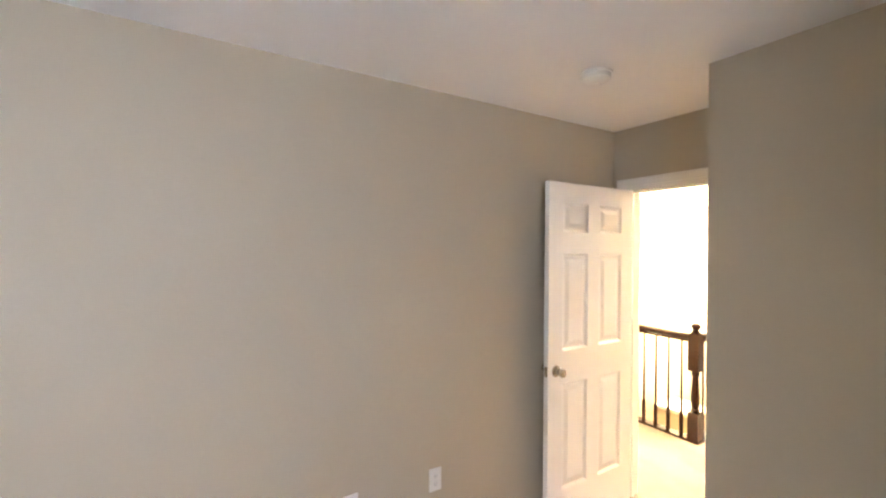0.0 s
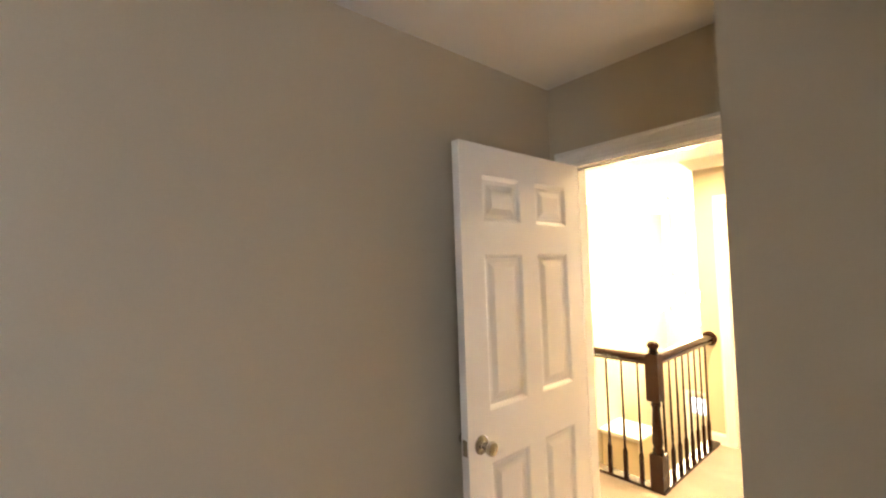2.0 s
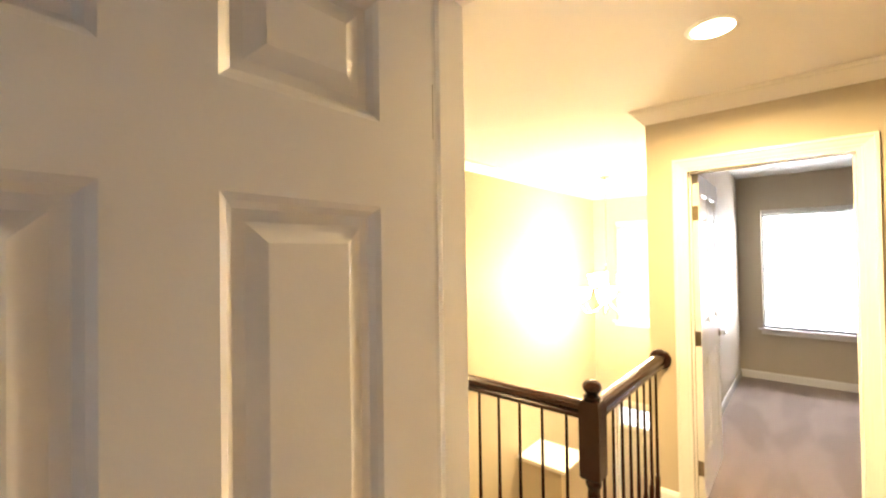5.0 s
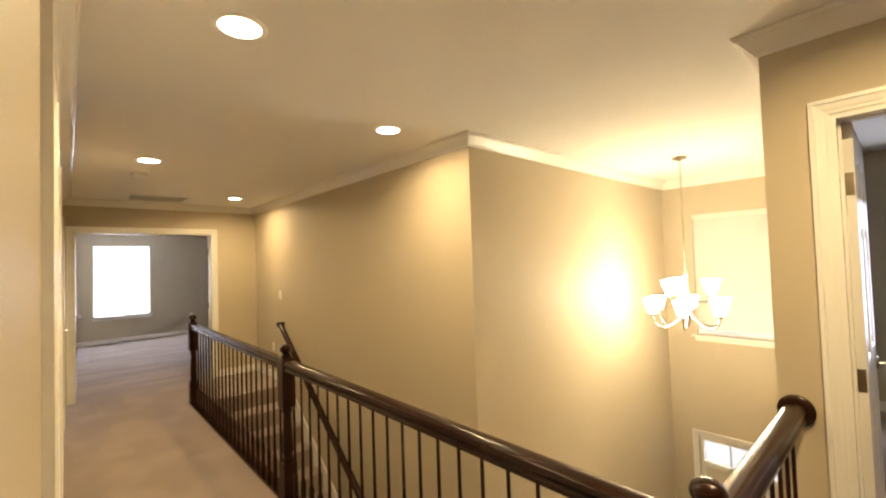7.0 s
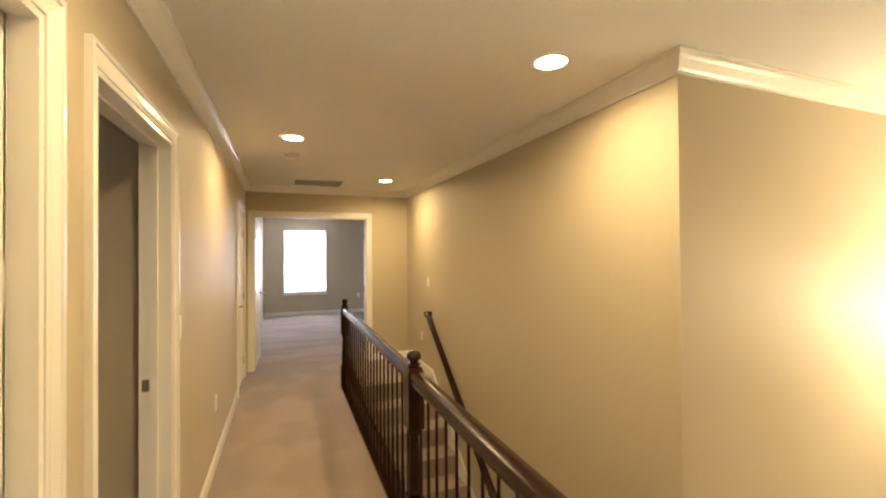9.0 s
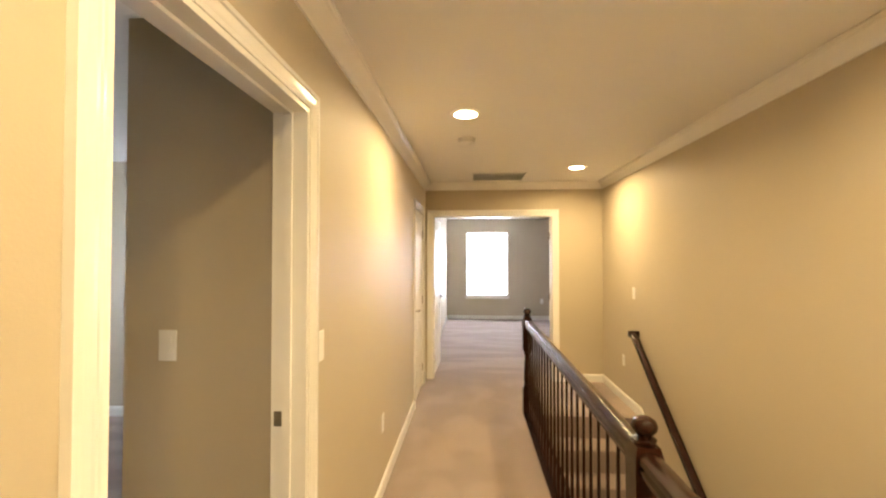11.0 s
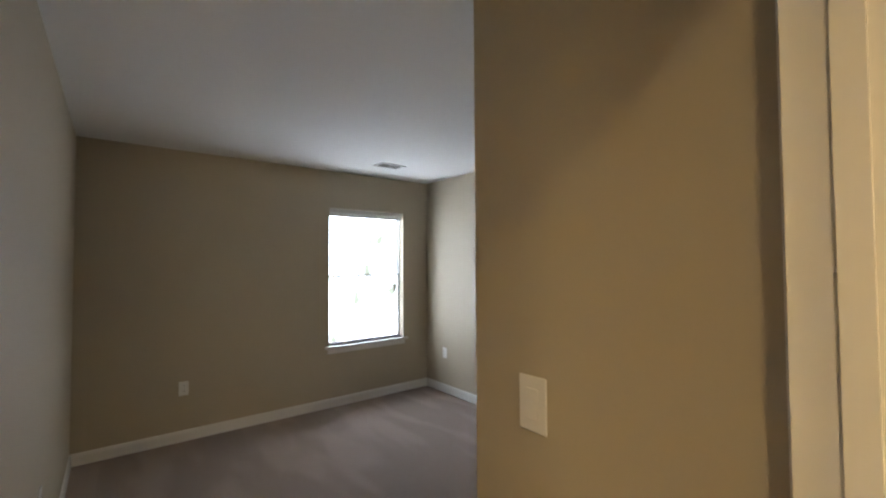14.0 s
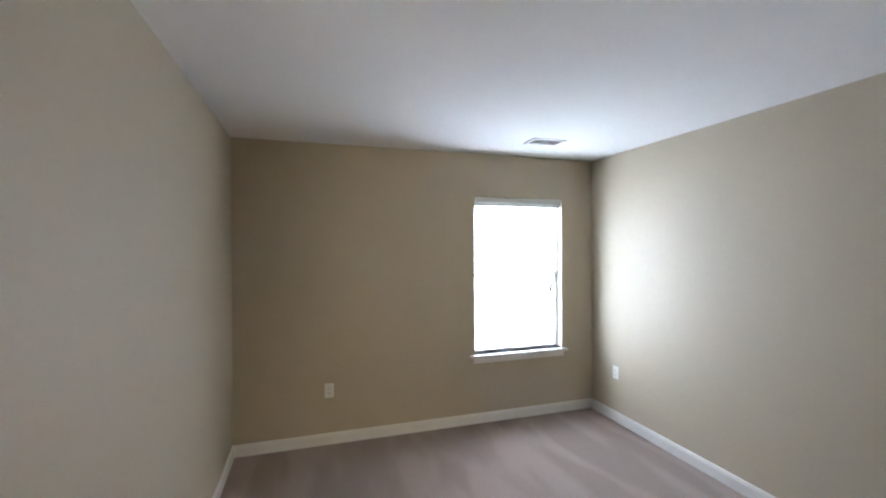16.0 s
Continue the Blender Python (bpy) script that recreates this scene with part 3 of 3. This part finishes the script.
# ---- stairs ----
stairs = thing("staircase", pose(0, 0, 0), "carpeted staircase descending to the foyer", "stairs")
RISE, RUN, N = 0.1943, 0.255, 13
for i in range(N):
    y1 = 5.45 - RUN * i
    z = -RISE * (i + 1)
    bm = bevelled(1.165 if i < 1 else 1.08, y1 - RUN - 0.025, z - 0.24, XS - 0.02, y1, z, 0.012, 2)
    part("step", bm, HALL_CARPET, stairs)
part("skirt_board", prism(bmesh.new(), ((5.60, -0.25), (5.60, 0.09), (5.46, 0.09), (5.45 - RUN * N, 0.09 - RISE * N), (5.45 - RUN * N, -0.25 - RISE * N)), lambda u, v, e: ((XS - 0.018, XS - 0.001)[e], u, v)), TRIM, stairs, "white painted skirt board")
hr = thing("stair_handrail", pose(0, 0, 0), "dark wooden handrail fixed to stair wall", "handrail")
hp = [(XS - 0.055, 5.50 - k * 0.5, 0.775 - k * 0.5 * RISE / RUN) for k in range(7)]
part("rail", prism(bmesh.new(), [(u * 0.85, v * 0.85 - 0.02) for u, v in RAIL], lambda u, v, e: (hp[(0, -1)[e]][0] + u, hp[(0, -1)[e]][1], hp[(0, -1)[e]][2] + v)), WOOD, hr, "", True)
part("wall_return", bevelled(XS - 0.10, 5.49, 0.755, XS - 0.002, 5.53, 0.815, 0.006), WOOD, hr)
for k in (1, 3, 5):
    b = hp[k]
    part("bracket", tube(bmesh.new(), ((XS - 0.002, b[1], b[2] - 0.08), (XS - 0.05, b[1], b[2] - 0.075), (XS - 0.055, b[1], b[2] - 0.02)), 0.007), BRONZE, hr, "", True)


# ---- ceiling fittings ----
def can_light(x, y, power=1.0):
    c = thing("recessed_light", pose(x, y, H), "lit recessed ceiling light with white trim", "recessed light", "recessed hall lights")
    part("trim_ring", lathe(bmesh.new(), ((0.074, -0.001), (0.076, -0.006), (0.090, -0.007), (0.098, -0.002), (0.098, -0.0005)), 32), PLASTIC, c, "", True)
    part("lens", lathe(bmesh.new(), ((0.0, -0.0035), (0.075, -0.0035), (0.075, -0.0015)), 32), LAMP, c, "glowing lens")
    ld = bpy.data.lights.new("can_lamp", "AREA")
    ld.shape = "DISK"
    ld.size = 0.15
    ld.energy = CAN_W * power
    ld.color = WARM
    ld.spread = radians(165)
    lo = new("can_lamp", ld)
    lo.matrix_basis = pose(x, y, H - 0.009)


for x, y, power in ((0.53, 1.55, 0.46), (1.68, 2.24, 1.0), (0.545, 4.04, 1.05), (1.675, 5.74, 1.1), (1.345, -0.21, 1.5)):
    can_light(x, y, power)


def alarm(x, y, label):
    a = thing("smoke_alarm", pose(x, y, H), label, "smoke alarm")
    part("alarm_base", lathe(bmesh.new(), ((0.070, -0.0005), (0.070, -0.010), (0.066, -0.012)), 32), PLASTIC, a, "", True)
    part("alarm_body", lathe(bmesh.new(), ((0.064, -0.012), (0.062, -0.030), (0.050, -0.040), (0.020, -0.042), (0, -0.042)), 32), PLASTIC, a, "", True)
    part("test_button", lathe(bmesh.new(), ((0.013, -0.042), (0.012, -0.045), (0, -0.0455)), 16, Matrix.Translation((0.02, 0.01, 0))), PLASTIC, a, "", True)


alarm(-1.035, -0.443, "round white smoke alarm on bedroom ceiling")
alarm(0.545, 4.62, "round white smoke alarm on hall ceiling")


def ceiling_vent(x0, y0, x1, y1, n, label, along="x"):
    v = thing("ceiling_vent", pose(0, 0, 0), label, "vent")
    z, f = H, 0.022
    part("frame", boxes((x0, y0, z - 0.008, x1, y0 + f, z - 0.0005), (x0, y1 - f, z - 0.008, x1, y1, z - 0.0005), (x0, y0 + f, z - 0.008, x0 + f, y1 - f, z - 0.0005), (x1 - f, y0 + f, z - 0.008, x1, y1 - f, z - 0.0005)), PLASTIC, v)
    # flat sheet on the ceiling, coloured dark for the shade between the slats
    part("backing", boxes((x0 + f, y0 + f, z - 0.0016, x1 - f, y1 - f, z - 0.0006)), GRILLE, v, "dark sheet painted as shade behind slats")
    for i in range(n):
        f0 = (i + 0.5) / n
        if along == "x":
            yc = y0 + f + (y1 - y0 - 2 * f) * f0
            bm = prism(bmesh.new(), ((-0.007, -0.0075), (-0.0055, -0.0085), (0.007, -0.0025), (0.0055, -0.0018)), lambda u, w, e: ((x0 + f, x1 - f)[e], yc + u, z + w))
        else:
            xc = x0 + f + (x1 - x0 - 2 * f) * f0
            bm = prism(bmesh.new(), ((-0.007, -0.0075), (-0.0055, -0.0085), (0.007, -0.0025), (0.0055, -0.0018)), lambda u, w, e: (xc + u, (y0 + f, y1 - f)[e], z + w))
        part("slat", bm, PLASTIC, v)


ceiling_vent(0.58, 5.95, 1.20, 6.40, 16, "large white return air grille in hall ceiling")
ceiling_vent(-3.67, 4.17, -3.49, 4.45, 7, "small white air vent in bedroom ceiling")


# ---- wall plates ----
def plate(name, m, label, category, rocker):
    """Local: x across, z up, y out of the wall at negative y."""
    p = thing(name, m, label, category)
    part("cover_plate", bevelled(-0.036, -0.006, -0.0585, 0.036, -0.0005, 0.0585, 0.003), PLASTIC, p)
    if rocker:
        bm = bevelled(-0.0165, -0.0085, -0.033, 0.0165, -0.005, 0.033, 0.0015, 1)
        part("rocker", bm, PLASTIC, p, "white rocker switch")
    else:
        for z in (0.02, -0.02):
            s = part("socket", bevelled(-0.0165, -0.0075, z - 0.014, 0.0165, -0.005, z + 0.014, 0.003, 2), PLASTIC, p)
            # no holes cut: thin near-black boxes give the shade inside the slots
            part("slots", boxes((-0.008, -0.0079, z - 0.002, -0.006, -0.0074, z + 0.007), (0.006, -0.0079, z - 0.002, 0.008, -0.0074, z + 0.006), (-0.002, -0.0079, z - 0.010, 0.002, -0.0074, z - 0.006)), SLOT, s, "dark slips painted as shaded slots")
    return p


OUT, SW = "white duplex wall outlet", "white rocker light switch plate"
plate("wall_outlet", pose(-1.528, 0.135, 0.478), OUT, "outlet", False)
plate("wall_outlet", pose(-1.976, 0.135, 0.476), OUT, "outlet", False)
plate("light_switch", pose(-0.572, 2.86, 1.195), SW + " beside bedroom door", "switch", True)
plate("wall_outlet", pose(-4.15, 2.638, 0.44, 0, 0, 90), OUT, "outlet", False)
plate("wall_outlet", pose(-2.49, 1.922, 0.476, 0, 0, 180), OUT, "outlet", False)
plate("wall_outlet", pose(-3.80, 5.18, 0.45), OUT, "outlet", False)
plate("light_switch", pose(0.0, 2.905, 1.19, 0, 0, 90), SW + " in hall", "switch", True)
plate("wall_outlet", pose(0.0, 4.05, 0.45, 0, 0, 90), OUT, "outlet", False)
plate("light_switch", pose(XS, 5.63, 1.17, 0, 0, -90), SW + " above the stairs", "switch", True)
plate("wall_outlet", pose(XS, 5.92, 0.435, 0, 0, -90), OUT, "outlet", False)
plate("wall_outlet", pose(2.30, 11.70, 0.45), OUT, "outlet", False)


# ---- chandelier ----
ch = thing("chandelier", pose(4.35, 1.30, 0.04), "nine-light chandelier with lit frosted bell shades", "chandelier")
part("canopy", lathe(bmesh.new(), ((0.065, H - 0.041), (0.062, H - 0.058), (0.030, H - 0.070), (0.008, H - 0.080), (0, H - 0.08)), 24), NICKEL, ch, "", True)
link = lathe(bmesh.new(), ((0.011, -0.0), (0.0135, 0.0025), (0.011, 0.005), (0.0085, 0.0025), (0.011, 0.0)), 12)
link_mesh = mesh_of("chain_link", link, NICKEL, True)
zl, k = 1.40, 0
while zl < H - 0.09:
    ob = new("chain_link", link_mesh)
    ob.parent = ch
    ob.matrix_basis = pose(0, 0, zl, 90, 0, 90 * (k % 2)) @ Matrix.Diagonal((1, 1.9, 1, 1))
    zl += 0.034
    k += 1
part("column", lathe(bmesh.new(), ((0, 0.82), (0.012, 0.825), (0.022, 0.85), (0.014, 0.88), (0.030, 0.91), (0.036, 0.95), (0.020, 0.98), (0.016, 1.06), (0.030, 1.09), (0.034, 1.12), (0.016, 1.16), (0.013, 1.28), (0.022, 1.31), (0.012, 1.35), (0.005, 1.40), (0, 1.40)), 20), NICKEL, ch, "brushed nickel column", True)


def branch(r, ang, z_start, z_dip, z_end):
    c, s = math.cos(ang), math.sin(ang)
    pts = []
    for i in range(13):
        f = i / 12
        rr = 0.02 + (r - 0.02) * (1 - (1 - f) ** 1.5)
        zz = z_start * (1 - f) ** 2 + 2 * z_dip * f * (1 - f) + z_end * f * f
        pts.append((rr * c, rr * s, zz))
    a = part("arm", tube(bmesh.new(), pts, 0.008, 8), NICKEL, ch, "", True)
    at = Matrix.Translation((r * c, r * s, z_end))
    part("cup", lathe(bmesh.new(), ((0, -0.004), (0.016, -0.002), (0.026, 0.010), (0.028, 0.022), (0.020, 0.024), (0, 0.024)), 16, at), NICKEL, a, "", True)
    part("shade", lathe(bmesh.new(), ((0.026, 0.020), (0.046, 0.045), (0.056, 0.080), (0.064, 0.115), (0.078, 0.150), (0.075, 0.150), (0.061, 0.116), (0.053, 0.081), (0.043, 0.047), (0.022, 0.024)), 24, at), SHADE, a, "lit frosted glass shade", True)


for i in range(6):
    branch(0.31, radians(60 * i + 12), 0.95, 0.70, 0.935)
for i in range(3):
    branch(0.20, radians(120 * i + 40), 1.12, 1.00, 1.115)

# ---- entry door below ----
DY0, DY1 = 0.815, 1.685
fd = thing("door_8", pose(0, 0, 0), "cream front door under a three-light transom", "door", kind="structure")
lz0, lz1 = -0.97, -0.715
part("door_frame", boxes((XF + 0.02, DY0, lz1, XF + 0.10, DY1, -0.665), (XF + 0.02, DY0, lz0 - 0.055, XF + 0.10, DY1, lz0), (XF + 0.02, DY0, lz0, XF + 0.10, DY0 + 0.03, lz1), (XF + 0.02, DY1 - 0.03, lz0, XF + 0.10, DY1, lz1),
                         (XF + 0.02, DY0, LOW, XF + 0.10, DY0 + 0.03, lz0 - 0.055), (XF + 0.02, DY1 - 0.03, LOW, XF + 0.10, DY1, lz0 - 0.055)), TRIM, fd, "white frame with transom bar")
part("door_slab", bevelled(XF + 0.04, DY0 + 0.033, LOW + 0.005, XF + 0.085, DY1 - 0.033, lz0 - 0.058, 0.003), SIDING, fd)
for z0, z1 in ((LOW + 0.22, LOW + 0.78), (LOW + 0.94, lz0 - 0.20)):
    for y0, y1 in ((DY0 + 0.14, 1.20), (1.30, DY1 - 0.14)):
        part("raised_panel", bevelled(XF + 0.032, y0, z0, XF + 0.042, y1, z1, 0.006), SIDING, fd)
LITE = (DY1 - DY0 - 0.06) / 3
for i in (1, 2):
    yy = DY0 + 0.03 + LITE * i
    part("muntin", boxes((XF + 0.045, yy - 0.007, lz0, XF + 0.08, yy + 0.007, lz1)), TRIM, fd)
for i in range(3):
    p = part("pane", boxes((XF + 0.058, DY0 + 0.03 + LITE * i + 0.007, lz0, XF + 0.062, DY0 + 0.03 + LITE * (i + 1) - 0.007, lz1)), GLASS, fd)
    p.visible_shadow = False
casing("trim_casing", "y", XF, -1, 0.80, 1.70, -0.66, z0=LOW, label="white casing round the front door")
solid("backdrop", boxes((XF + 0.7, 0.2, -1.6, XF + 0.71, 2.1, -0.2)), DAYV, "overexposed daylight outside the front door", "daylight")

# ---- ledge beside the foyer wall ----
LX0, LX1, LZ = 3.42, 3.93, -0.67
solid("wall_foyer_ledge", boxes((LX0 + 0.06, 1.50, LOW, LX1 - 0.05, YS, LZ - 0.065)), PAINT, "tan boxed-out wall under a white ledge", "wall")
lg = bmesh.new()
for grow, z0, z1 in ((0.03, LZ - 0.065, LZ - 0.040), (0.0, LZ - 0.040, LZ - 0.020), (-0.02, LZ - 0.020, LZ)):
    box(lg, LX0 + grow, 1.44 + grow, z0, LX1 - grow, YS, z1)
solid("trim_ledge", lg, TRIM, "white moulded ledge cap in the foyer", "ledge")
